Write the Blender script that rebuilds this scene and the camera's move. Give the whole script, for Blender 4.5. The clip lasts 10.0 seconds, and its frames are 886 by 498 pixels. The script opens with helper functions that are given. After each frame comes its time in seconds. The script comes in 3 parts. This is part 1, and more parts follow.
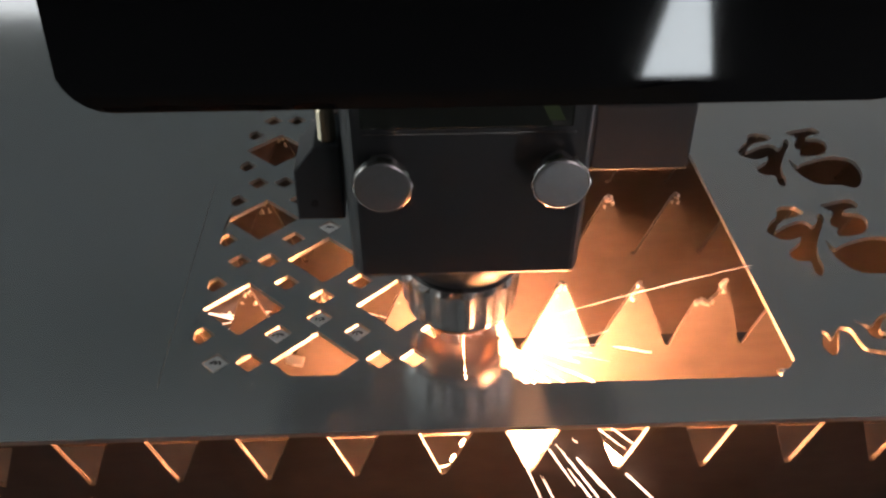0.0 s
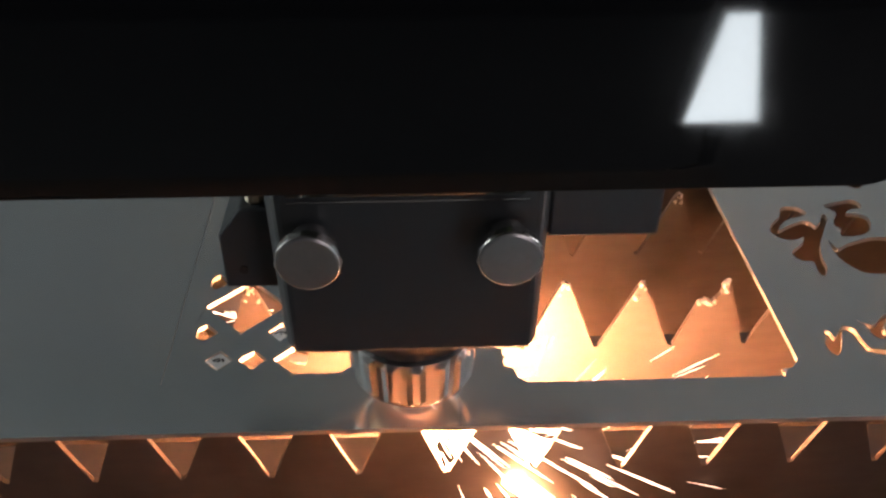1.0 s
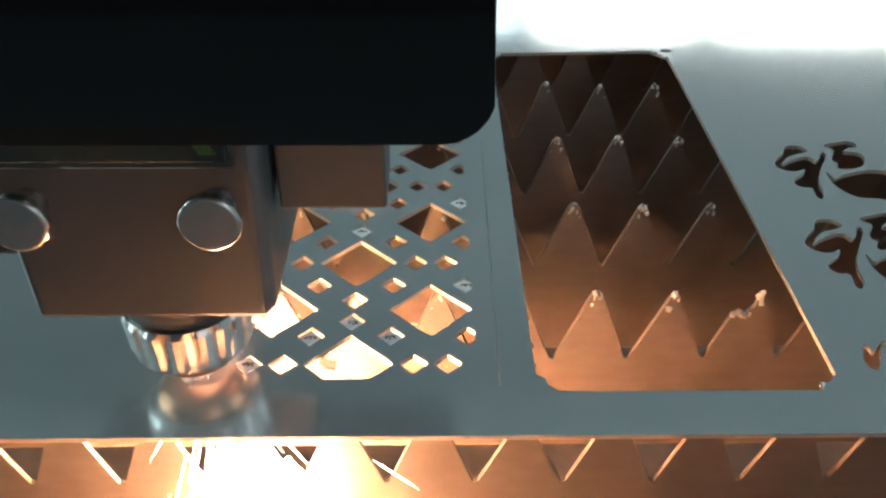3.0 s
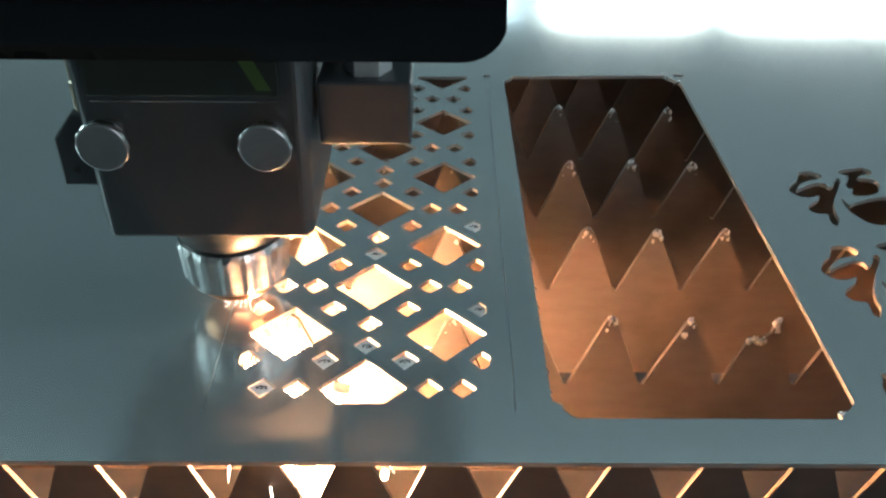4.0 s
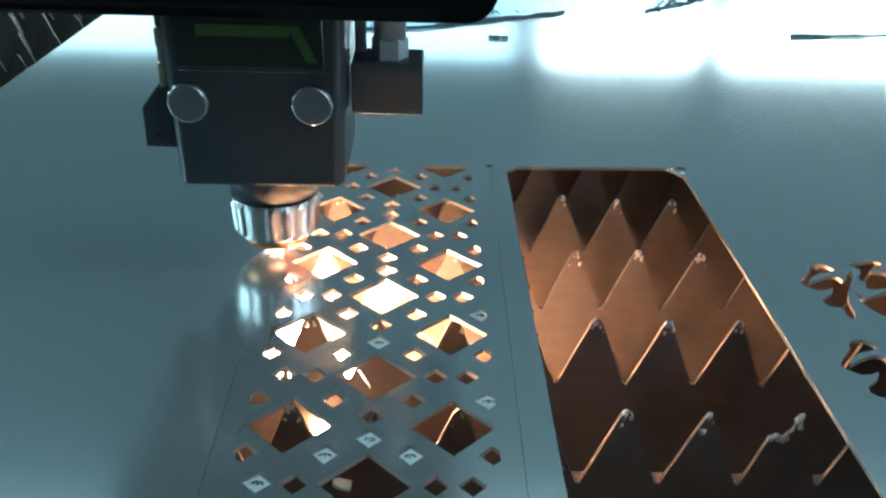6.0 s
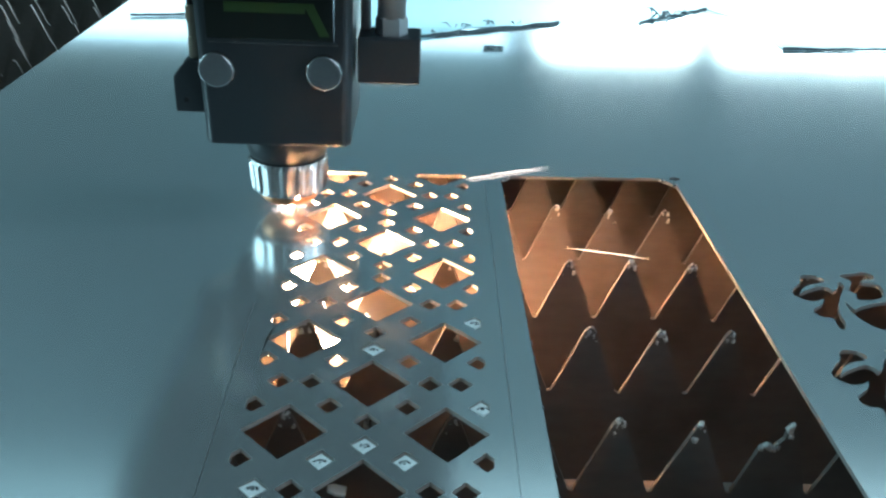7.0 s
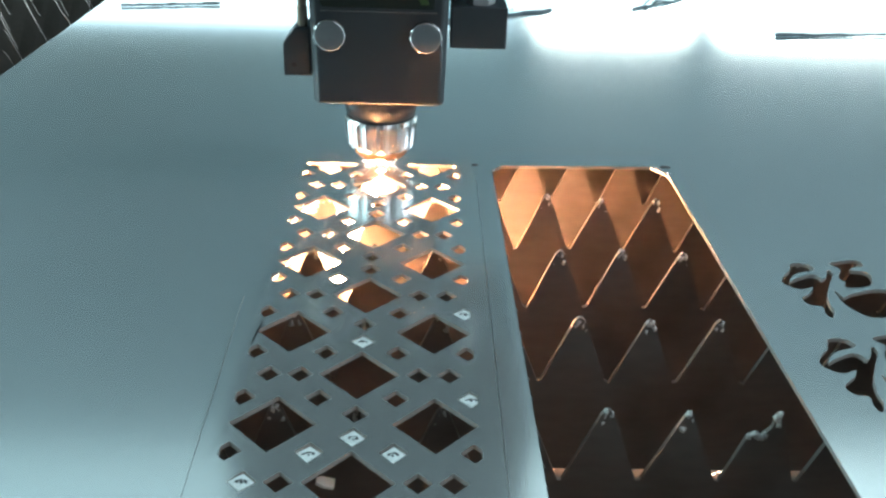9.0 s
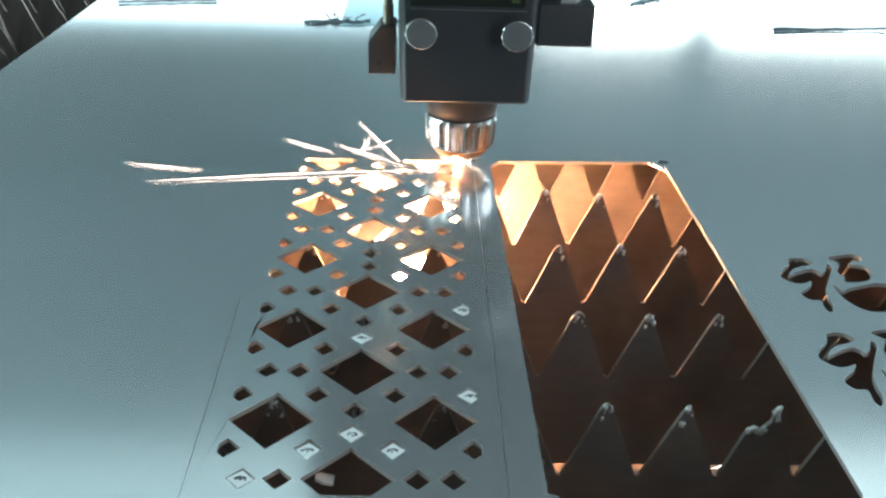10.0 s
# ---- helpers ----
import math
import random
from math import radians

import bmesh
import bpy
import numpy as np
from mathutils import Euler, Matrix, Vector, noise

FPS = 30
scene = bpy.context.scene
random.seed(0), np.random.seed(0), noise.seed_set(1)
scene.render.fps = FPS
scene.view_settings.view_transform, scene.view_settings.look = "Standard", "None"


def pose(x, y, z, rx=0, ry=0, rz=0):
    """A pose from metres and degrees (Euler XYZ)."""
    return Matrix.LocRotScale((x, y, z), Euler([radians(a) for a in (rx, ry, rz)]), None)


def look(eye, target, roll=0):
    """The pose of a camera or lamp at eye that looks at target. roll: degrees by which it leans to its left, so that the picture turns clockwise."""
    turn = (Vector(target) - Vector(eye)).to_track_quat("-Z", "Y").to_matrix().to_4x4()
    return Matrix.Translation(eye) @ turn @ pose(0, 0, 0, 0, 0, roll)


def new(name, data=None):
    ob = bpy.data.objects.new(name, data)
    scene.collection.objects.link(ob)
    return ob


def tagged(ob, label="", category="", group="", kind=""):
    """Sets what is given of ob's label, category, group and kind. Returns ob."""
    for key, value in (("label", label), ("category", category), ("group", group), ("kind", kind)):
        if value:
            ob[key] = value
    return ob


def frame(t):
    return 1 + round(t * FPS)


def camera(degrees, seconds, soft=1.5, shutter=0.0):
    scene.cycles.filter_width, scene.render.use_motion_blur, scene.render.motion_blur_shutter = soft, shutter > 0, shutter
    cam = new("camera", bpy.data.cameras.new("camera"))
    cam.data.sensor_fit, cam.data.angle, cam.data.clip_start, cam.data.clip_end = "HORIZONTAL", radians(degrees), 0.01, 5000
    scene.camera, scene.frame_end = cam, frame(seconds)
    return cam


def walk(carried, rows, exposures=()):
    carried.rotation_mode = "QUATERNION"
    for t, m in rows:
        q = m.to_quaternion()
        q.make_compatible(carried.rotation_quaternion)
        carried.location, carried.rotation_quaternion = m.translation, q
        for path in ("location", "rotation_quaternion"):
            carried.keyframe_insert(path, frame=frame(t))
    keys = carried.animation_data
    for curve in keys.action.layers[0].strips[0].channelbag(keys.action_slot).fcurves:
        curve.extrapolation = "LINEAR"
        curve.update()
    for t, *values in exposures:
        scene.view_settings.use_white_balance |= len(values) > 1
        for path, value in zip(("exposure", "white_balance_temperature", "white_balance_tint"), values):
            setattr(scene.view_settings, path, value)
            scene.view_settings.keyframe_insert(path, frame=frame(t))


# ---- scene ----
FOV = 52.7
cam = camera(FOV, 10.0, soft=2.5, shutter=0.0)


def cam_pose(x, y, z, tilt, lean, turn):
    return pose(x, y, z, 0, 0, turn) @ pose(0, 0, 0, tilt) @ pose(0, 0, 0, 0, 0, lean)


PATH = [
    (0.0, 0.0372, -0.2420, 0.2257, 53.91, 0.04, -2.28),
    (0.5, 0.0371, -0.2414, 0.2258, 53.78, 0.09, -2.22),
    (1.0, 0.0367, -0.2431, 0.2248, 54.05, 0.13, -2.12),
    (1.5, 0.0360, -0.2428, 0.2231, 54.26, 0.06, -2.12),
    (2.0, 0.0351, -0.2424, 0.2215, 54.41, 0.14, -1.82),
    (2.5, 0.0320, -0.2425, 0.2216, 54.50, 0.09, -1.19),
    (2.7, 0.0318, -0.2422, 0.2214, 54.64, 0.13, -0.96),
    (3.8, 0.0265, -0.2397, 0.2218, 55.42, 0.58, -0.73),
    (4.0, 0.0260, -0.2393, 0.2216, 56.07, 0.67, -0.60),
    (4.5, 0.0202, -0.2271, 0.2117, 58.87, 0.65, -0.49),
    (5.0, 0.0208, -0.2274, 0.2106, 60.66, 1.10, -0.61),
    (5.5, 0.0185, -0.2286, 0.2101, 61.68, 1.42, -1.16),
    (5.7, 0.0183, -0.2290, 0.2103, 61.98, 1.55, -1.25),
    (6.8, 0.0173, -0.2324, 0.2121, 62.78, 2.34, -1.79),
    (7.0, 0.0170, -0.2325, 0.2121, 62.86, 2.45, -1.89),
    (7.5, 0.0169, -0.2313, 0.2120, 62.67, 2.53, -2.13),
    (8.0, 0.0187, -0.2311, 0.2127, 62.45, 2.45, -2.12),
    (8.5, 0.0201, -0.2314, 0.2134, 62.24, 2.24, -2.11),
    (9.0, 0.0209, -0.2319, 0.2141, 62.03, 2.12, -2.09),
    (9.5, 0.0213, -0.2315, 0.2136, 61.92, 2.07, -2.15),
    (10.0, 0.0209, -0.2314, 0.2135, 61.80, 1.95, -2.21),
]
walk(cam, [(r[0], cam_pose(*r[1:])) for r in PATH],
     exposures=[(0.0, -0.38, 8900, 42), (1.5, 0.47, 8800, 41), (2.5, 0.85, 8000, 27), (4.0, 0.60, 7100, 15), (5.0, 0.53, 6700, 11), (5.5, 0.44, 6100, 5), (7.0, 0.67, 6000, 5), (8.5, 1.05, 6600, 10), (10.0, 1.14, 7050, 17)])

# ---- world and lights ----
SUN_EL, SUN_ROT = radians(38), radians(205)
world = bpy.data.worlds.new("world")
scene.world = world
world.use_nodes = True
wn = world.node_tree.nodes
sky = wn.new("ShaderNodeTexSky")
sky.sky_type, sky.sun_disc, sky.sun_elevation, sky.sun_rotation = "NISHITA", False, SUN_EL, SUN_ROT
wn["Background"].inputs["Strength"].default_value = 0.12
world.node_tree.links.new(sky.outputs["Color"], wn["Background"].inputs["Color"])


def area_lamp(name, m, sx, sy, watts, color):
    d = bpy.data.lights.new(name, "AREA")
    d.shape, d.size, d.size_y, d.energy, d.color = "RECTANGLE", sx, sy, watts, color
    ob = new(name, d)
    ob.matrix_world = m
    return ob


# daylight in the north window openings of the hall, mirrored in the sheet
area_lamp("window_light_north", look((1.375, 5.95, 1.62), (1.375, 0, 1.62)), 1.03, 3.34, 102, (0.78, 0.98, 1.0))
area_lamp("window_light_north", look((3.45, 5.95, 1.62), (3.45, 0, 1.62)), 2.66, 3.34, 249, (0.78, 0.98, 1.0))
area_lamp("window_light_north", look((-1.35, 5.95, 1.62), (-1.35, 0, 1.62)), 3.9, 3.34, 62, (0.60, 0.95, 1.0))
# west, east and south: unseen fill lamps in made-up window openings
area_lamp("fill_light_west", look((-3.95, 1.5, 1.6), (0, 1.5, 1.6)), 5.0, 1.6, 115, (0.58, 0.93, 0.98))
area_lamp("fill_light_east", look((5.10, 0.3, 2.3), (0, 0.3, 1.2)), 1.4, 1.2, 45, (0.66, 0.86, 1.0))
area_lamp("fill_light_south", look((1.9, -2.95, 1.35), (1.9, 0, 1.35)), 1.3, 1.6, 14, (0.80, 0.95, 1.0))


# ---- materials ----
def material(name, color, rough=0.5, metal=0.0, grain=0.0, scale=200.0, stretch=(1, 1, 1), bump=0.0, emit=0.0,
             rough_var=0.0, coat=0.0, stain=0.0, stain_scale=12.0, stain_color=None):
    m = bpy.data.materials.new(name)
    m.use_nodes = True
    nt = m.node_tree
    n, l = nt.nodes, nt.links
    b = n["Principled BSDF"]
    b.inputs["Base Color"].default_value = (*color, 1)
    b.inputs["Roughness"].default_value = rough
    b.inputs["Metallic"].default_value = metal
    b.inputs["Coat Weight"].default_value = coat
    b.inputs["Coat Roughness"].default_value = 0.04
    if emit:
        b.inputs["Emission Color"].default_value = (*color, 1)
        b.inputs["Emission Strength"].default_value = emit
    if grain or bump or rough_var:
        tc, mp, ns = n.new("ShaderNodeTexCoord"), n.new("ShaderNodeMapping"), n.new("ShaderNodeTexNoise")
        mp.inputs["Scale"].default_value = stretch
        ns.inputs["Scale"].default_value = scale
        ns.inputs["Detail"].default_value = 5
        l.new(tc.outputs["Object"], mp.inputs["Vector"])
        l.new(mp.outputs["Vector"], ns.inputs["Vector"])
        if grain or stain:
            mix = n.new("ShaderNodeMix")
            mix.data_type = "RGBA"
            dark = [c * (1 - grain) for c in color]
            mix.inputs[6].default_value = (*dark, 1)
            mix.inputs[7].default_value = (*[min(1, c * (1 + grain * 0.6)) for c in color], 1)
            l.new(ns.outputs["Fac"], mix.inputs[0])
            out = mix.outputs[2]
            if stain:
                st, rp, mx2 = n.new("ShaderNodeTexNoise"), n.new("ShaderNodeValToRGB"), n.new("ShaderNodeMix")
                st.inputs["Scale"].default_value = stain_scale
                st.inputs["Detail"].default_value = 7
                l.new(tc.outputs["Object"], st.inputs["Vector"])
                rp.color_ramp.elements[0].position, rp.color_ramp.elements[1].position = 0.48, 0.68
                l.new(st.outputs["Fac"], rp.inputs["Fac"])
                sc = n.new("ShaderNodeMath")
                sc.operation = "MULTIPLY"
                sc.inputs[1].default_value = stain
                l.new(rp.outputs["Color"], sc.inputs[0])
                mx2.data_type = "RGBA"
                mx2.inputs[7].default_value = (*(stain_color or [c * 0.5 for c in color]), 1)
                l.new(out, mx2.inputs[6])
                l.new(sc.outputs[0], mx2.inputs[0])
                out = mx2.outputs[2]
            l.new(out, b.inputs["Base Color"])
        if rough_var:
            mr = n.new("ShaderNodeMapRange")
            mr.inputs["To Min"].default_value, mr.inputs["To Max"].default_value = rough - rough_var, rough + rough_var
            l.new(ns.outputs["Fac"], mr.inputs["Value"])
            l.new(mr.outputs["Result"], b.inputs["Roughness"])
        if bump:
            bp = n.new("ShaderNodeBump")
            bp.inputs["Strength"].default_value = bump
            bp.inputs["Distance"].default_value = 0.0006
            l.new(ns.outputs["Fac"], bp.inputs["Height"])
            l.new(bp.outputs["Normal"], b.inputs["Normal"])
    return m


M_SHEET = material("brushed_stainless", (0.655, 0.675, 0.685), 0.168, 0.77, 0.025, 7, (9, 0.35, 1), rough_var=0.015, coat=0.0)
sheet_bsdf = M_SHEET.node_tree.nodes["Principled BSDF"]
sheet_bsdf.inputs["Anisotropic"].default_value = 0.1
brush_dir = M_SHEET.node_tree.nodes.new("ShaderNodeCombineXYZ")  # the grain runs along x, so gloss spreads along y
brush_dir.inputs["Y"].default_value = 1.0
M_SHEET.node_tree.links.new(brush_dir.outputs["Vector"], sheet_bsdf.inputs["Tangent"])
M_EDGE = material("cut_edge", (0.42, 0.39, 0.37), 0.45, 0.5, 0.2, 900, bump=0.1)
M_SLAT = material("slat_steel", (0.118, 0.101, 0.092), 0.52, 0.28, 0.25, 70, (1, 1, 3), 0.2, stain=0.55, stain_scale=26, stain_color=(0.054, 0.048, 0.043))
# near-white base colour carries the sky reflection of the steel offcuts
M_SLUG = material("offcut_sky_glint", (0.88, 0.91, 0.92), 0.34, 0.2, 0.25, 420, bump=0.15)
M_SLAG = material("slag", (0.48, 0.47, 0.46), 0.45, 0.55, 0.5, 700, bump=1.0)
M_BODY = material("anodised_grey", (0.038, 0.046, 0.052), 0.42, 0.15, 0.12, 500, bump=0.02, rough_var=0.05)
M_BLOCK = material("block_grey", (0.040, 0.049, 0.056), 0.5, 0.1, 0.12, 420, bump=0.02)
M_COVER = material("cover_gloss_black", (0.0022, 0.0026, 0.0040), 0.055, 0.0, 0.2, 90, coat=0.25, rough_var=0.02)
M_CHROME = material("turned_chrome", (0.60, 0.595, 0.59), 0.24, 1.0, 0.05, 40, (1, 1, 0.2), rough_var=0.03)
M_SCREW = material("screw_face", (0.52, 0.53, 0.55), 0.30, 1.0, 0.12, 500, bump=0.05, rough_var=0.05)
M_SATIN = material("satin_steel", (0.62, 0.63, 0.64), 0.38, 0.55, 0.1, 400, bump=0.03, rough_var=0.06)
M_COPPER = material("copper", (0.72, 0.36, 0.20), 0.28, 1.0, 0.15, 300)
M_BRASS = material("brass", (0.50, 0.43, 0.33), 0.32, 1.0, 0.15, 300)
M_RUBBER = material("black_rubber", (0.012, 0.012, 0.013), 0.5, 0.0, 0.2, 300)
M_GLASS = material("display_glass", (0.022, 0.028, 0.024), 0.16, 0.0, 0.1, 100)
M_GREEN = material("green_stripe", (0.045, 0.095, 0.020), 0.5, 0.0, 0.1, 200)
M_PLASMA = material("plasma", (1.0, 0.52, 0.26), 0.5, emit=340)
M_ROOT = material("plasma_root", (1.0, 0.58, 0.30), 0.5, emit=700)
M_DROP = material("glow_drop", (1.0, 0.48, 0.24), 0.5, emit=160)
M_CORE = material("plasma_core", (1.0, 0.90, 0.80), 0.5, emit=500)
M_SPARK = material("spark", (1.0, 0.80, 0.66), 0.5, emit=11)
# glow of the added panel that the cover mirrors
M_PATCH_GLOW = material("patch_face", (0.50, 0.84, 1.0), 0.5, emit=19)
M_WALL = material("hall_wall", (0.42, 0.52, 0.54), 0.85, 0.0, 0.08, 3, bump=0.05)
# for the unseen south wall: darkened so the cover mirrors black
M_DARK_BACKDROP = material("dark_backdrop", (0.028, 0.03, 0.033), 0.85, 0.0, 0.1, 3, bump=0.05)
M_CEIL = material("hall_ceiling", (0.42, 0.48, 0.50), 0.9, 0.0, 0.06, 4, bump=0.05)
M_FLOOR = material("hall_floor", (0.12, 0.125, 0.13), 0.7, 0.0, 0.2, 6, bump=0.1)
M_BEAM = material("beam_paint", (0.225, 0.345, 0.375), 0.45, 0.0, 0.1, 30, bump=0.05)
M_TRAY = material("scrap_tray", (0.12, 0.095, 0.078), 0.75, 0.2, 0.4, 40, bump=0.5)
M_FILM = material("protective_film", (0.50, 0.80, 0.88), 0.48, 0.15, 0.08, 30, (3, 1, 1), 0.03)
M_SHRED = material("film_shred", (0.10, 0.14, 0.16), 0.5, 0.1, 0.4, 200, bump=0.3)
M_CUT = material("burnt_cut", (0.05, 0.05, 0.055), 0.6, 0.4, 0.3, 300, bump=0.3)


# ---- mesh helpers ----
def part(name, bm, mat, parent=None, label="", smooth=False):
    me = bpy.data.meshes.new(name)
    bm.to_mesh(me)
    bm.free()
    me.materials.append(mat)
    if smooth:
        for p in me.polygons:
            p.use_smooth = True
    ob = new(name, me)
    ob.parent = parent
    if label:
        ob["label"] = label
    return ob


def empty(name):
    ob = new(name)
    ob.empty_display_size = 0.01
    return ob


def box(x0, x1, y0, y1, z0, z1, bevel=0.0, segs=2, bm=None):
    b = bmesh.new()
    bmesh.ops.create_cube(b, size=1)
    for v in b.verts:
        v.co = ((x0 + x1) / 2 + v.co.x * (x1 - x0), (y0 + y1) / 2 + v.co.y * (y1 - y0), (z0 + z1) / 2 + v.co.z * (z1 - z0))
    if bevel:
        bmesh.ops.bevel(b, geom=list(b.edges), offset=bevel, segments=segs, profile=0.5, affect="EDGES")
    if bm is None:
        return b
    me = bpy.data.meshes.new("tmp")
    b.to_mesh(me)
    b.free()
    bm.from_mesh(me)
    bpy.data.meshes.remove(me)
    return bm


def lathe(profile, segs=48, knurl=0.0, knurl_from=0, knurl_to=0, axis_m=None):
    """A turned solid: (radius, z) pairs from bottom to top; knurl: grooves between two rows of the profile."""
    b = bmesh.new()
    rings = []
    for i, (r, z) in enumerate(profile):
        ring = []
        for k in range(segs):
            a = 2 * math.pi * k / segs
            rr = r - (knurl if knurl and knurl_from <= i <= knurl_to and (k // 2) % 2 else 0)
            ring.append(b.verts.new((rr * math.cos(a), rr * math.sin(a), z)))
        rings.append(ring)
    for lo, hi in zip(rings, rings[1:]):
        for k in range(segs):
            b.faces.new((lo[k], lo[(k + 1) % segs], hi[(k + 1) % segs], hi[k]))
    b.faces.new(rings[0][::-1])
    b.faces.new(rings[-1])
    if axis_m is not None:
        bmesh.ops.transform(b, matrix=axis_m, verts=b.verts)
    return b


def prism(points, z0, z1, bevel=0.0):
    """An upright prism on a convex or concave outline."""
    b = bmesh.new()
    lo = [b.verts.new((x, y, z0)) for x, y in points]
    hi = [b.verts.new((x, y, z1)) for x, y in points]
    b.faces.new(lo[::-1])
    b.faces.new(hi)
    n = len(points)
    for k in range(n):
        b.faces.new((lo[k], lo[(k + 1) % n], hi[(k + 1) % n], hi[k]))
    bmesh.ops.recalc_face_normals(b, faces=b.faces)
    if bevel:
        bmesh.ops.bevel(b, geom=list(b.edges), offset=bevel, segments=2, profile=0.5, affect="EDGES")
    return b


def plate_mesh(name, outer, holes, z0, z1):
    """A flat plate with holes through it."""
    cu = bpy.data.curves.new(name, "CURVE")
    cu.dimensions, cu.fill_mode, cu.extrude = "2D", "BOTH", (z1 - z0) / 2
    for loop in [outer, *holes]:
        sp = cu.splines.new("POLY")
        sp.points.add(len(loop) - 1)
        for p, (x, y) in zip(sp.points, loop):
            p.co = (x, y, 0, 1)
        sp.use_cyclic_u = True
    tmp = new(name, cu)
    dg = bpy.context.evaluated_depsgraph_get()
    me = bpy.data.meshes.new_from_object(tmp.evaluated_get(dg))
    bpy.data.objects.remove(tmp)
    bpy.data.curves.remove(cu)
    b = bmesh.new()
    b.from_mesh(me)
    bpy.data.meshes.remove(me)
    for v in b.verts:
        v.co.z += (z0 + z1) / 2
    for f_ in b.faces:
        f_.smooth = False
    bmesh.ops.remove_doubles(b, verts=b.verts, dist=1e-6)
    bmesh.ops.recalc_face_normals(b, faces=b.faces)
    return b


def rounded(points, steps=4):
    """A closed smooth outline through the points."""
    out, n = [], len(points)
    for i in range(n):
        p0, p1, p2, p3 = (Vector(points[(i + k - 1) % n]) for k in range(4))
        for k in range(steps):
            t = k / steps
            q = 0.5 * ((2 * p1) + (p2 - p0) * t + (2 * p0 - 5 * p1 + 4 * p2 - p3) * t * t + (3 * p1 - p0 - 3 * p2 + p3) * t ** 3)
            out.append((q.x, q.y))
    return out


def tube(points, radius, segs=8, taper=False):
    b = bmesh.new()
    rings = []
    n = len(points)
    for i, p in enumerate(points):
        p = Vector(p)
        d = (Vector(points[min(i + 1, n - 1)]) - Vector(points[max(i - 1, 0)])).normalized()
        u = d.cross(Vector((0.3, 0.2, 1))).normalized()
        w = d.cross(u)
        r = radius * (math.sin(math.pi * (0.06 + 0.88 * i / (n - 1))) if taper else 1)
        rings.append([b.verts.new(p + r * (math.cos(2 * math.pi * k / segs) * u + math.sin(2 * math.pi * k / segs) * w)) for k in range(segs)])
    for lo, hi in zip(rings, rings[1:]):
        for k in range(segs):
            b.faces.new((lo[k], lo[(k + 1) % segs], hi[(k + 1) % segs], hi[k]))
    b.faces.new(rings[0][::-1])
    b.faces.new(rings[-1])
    bmesh.ops.recalc_face_normals(b, faces=b.faces)
    return b


def lump(r, seed, squash=(1, 1, 1), rough=0.35, sub=2):
    b = bmesh.new()
    bmesh.ops.create_icosphere(b, subdivisions=sub, radius=r)
    for v in b.verts:
        k = 1 + rough * noise.noise(v.co / r * 1.3 + Vector((seed * 3.1, seed, 0)))
        v.co = Vector((v.co.x * squash[0], v.co.y * squash[1], v.co.z * squash[2])) * k
    return b


# ---- the hall ----
def wall_with_opening(name, m, w, h, openings, label, mat=M_WALL):
    """A wall in its own x-z plane, 0.2 m thick, with openings (x0, x1, z0, z1)."""
    outer = [(-w / 2, 0), (w / 2, 0), (w / 2, h), (-w / 2, h)]
    holes = [[(a, c), (b_, c), (b_, d), (a, d)] for a, b_, c, d in openings]
    b = plate_mesh(name, outer, holes, 0, 0.2)
    bmesh.ops.transform(b, matrix=m @ pose(0, 0, 0, 90), verts=b.verts)
    return tagged(part(name, b, mat), label, "wall", kind="structure")


FZ = -0.85
# unseen hall walls; west, south and east openings only house the fill lamps
wall_with_opening("wall_north", pose(0.5, 6.2, FZ), 9.4, 4.3, [(-3.85, 0.15, 0.75, 4.18), (0.35, 1.40, 0.75, 4.18), (1.6, 4.3, 0.75, 4.18)], "pale blue-grey hall wall with tall windows")
wall_with_opening("wall_west", pose(-4.0, 1.6, FZ, 0, 0, 90), 9.4, 4.3, [(-2.6, 2.4, 1.6, 3.3)], "pale blue-grey hall wall with a made-up window band")
# unseen wall, made dark to keep the reflection in the cover black
wall_with_opening("wall_south", pose(0.5, -3.0, FZ), 9.4, 4.3, [(0.75, 2.05, 1.4, 3.0)], "unseen wall darkened so the glossy cover reflects black", M_DARK_BACKDROP)
wall_with_opening("wall_east", pose(5.2, 1.6, FZ, 0, 0, 90), 9.4, 4.3, [(-2.0, -0.6, 2.5, 3.8)], "plain pale blue-grey hall wall")
tagged(part("floor", box(-4.3, 5.4, -3.3, 6.4, FZ - 0.1, FZ - 0.002), M_FLOOR), "grey concrete hall floor", "floor", kind="structure")
tagged(part("ceiling", box(-4.3, 5.4, -3.3, 6.4, FZ + 4.304, FZ + 4.4), M_CEIL), "pale painted hall ceiling", "ceiling", kind="structure")

# ---- the sheet ----
A, P, D, DS = 0.0301, 0.0622, 0.0162, 0.0052
TH = 0.0020


def diamond(x, y, r, lo=-9, hi=9, left=-9, right=9):
    """A square on its corner, clipped by lines along the axes."""
    pts = [(x - r, y), (x, y - r), (x + r, y), (x, y + r)]
    for axis, lim, sign in ((1, lo, 1), (1, hi, -1), (0, left, 1), (0, right, -1)):
        out = []
        for k in range(len(pts)):
            p, q = pts[k - 1], pts[k]
            ip, iq = sign * (p[axis] - lim) >= 0, sign * (q[axis] - lim) >= 0
            if ip != iq:
                t = (lim - p[axis]) / (q[axis] - p[axis])
                out.append((p[0] + t * (q[0] - p[0]), p[1] + t * (q[1] - p[1])))
            if iq:
                out.append(q)
        pts = out
    return pts


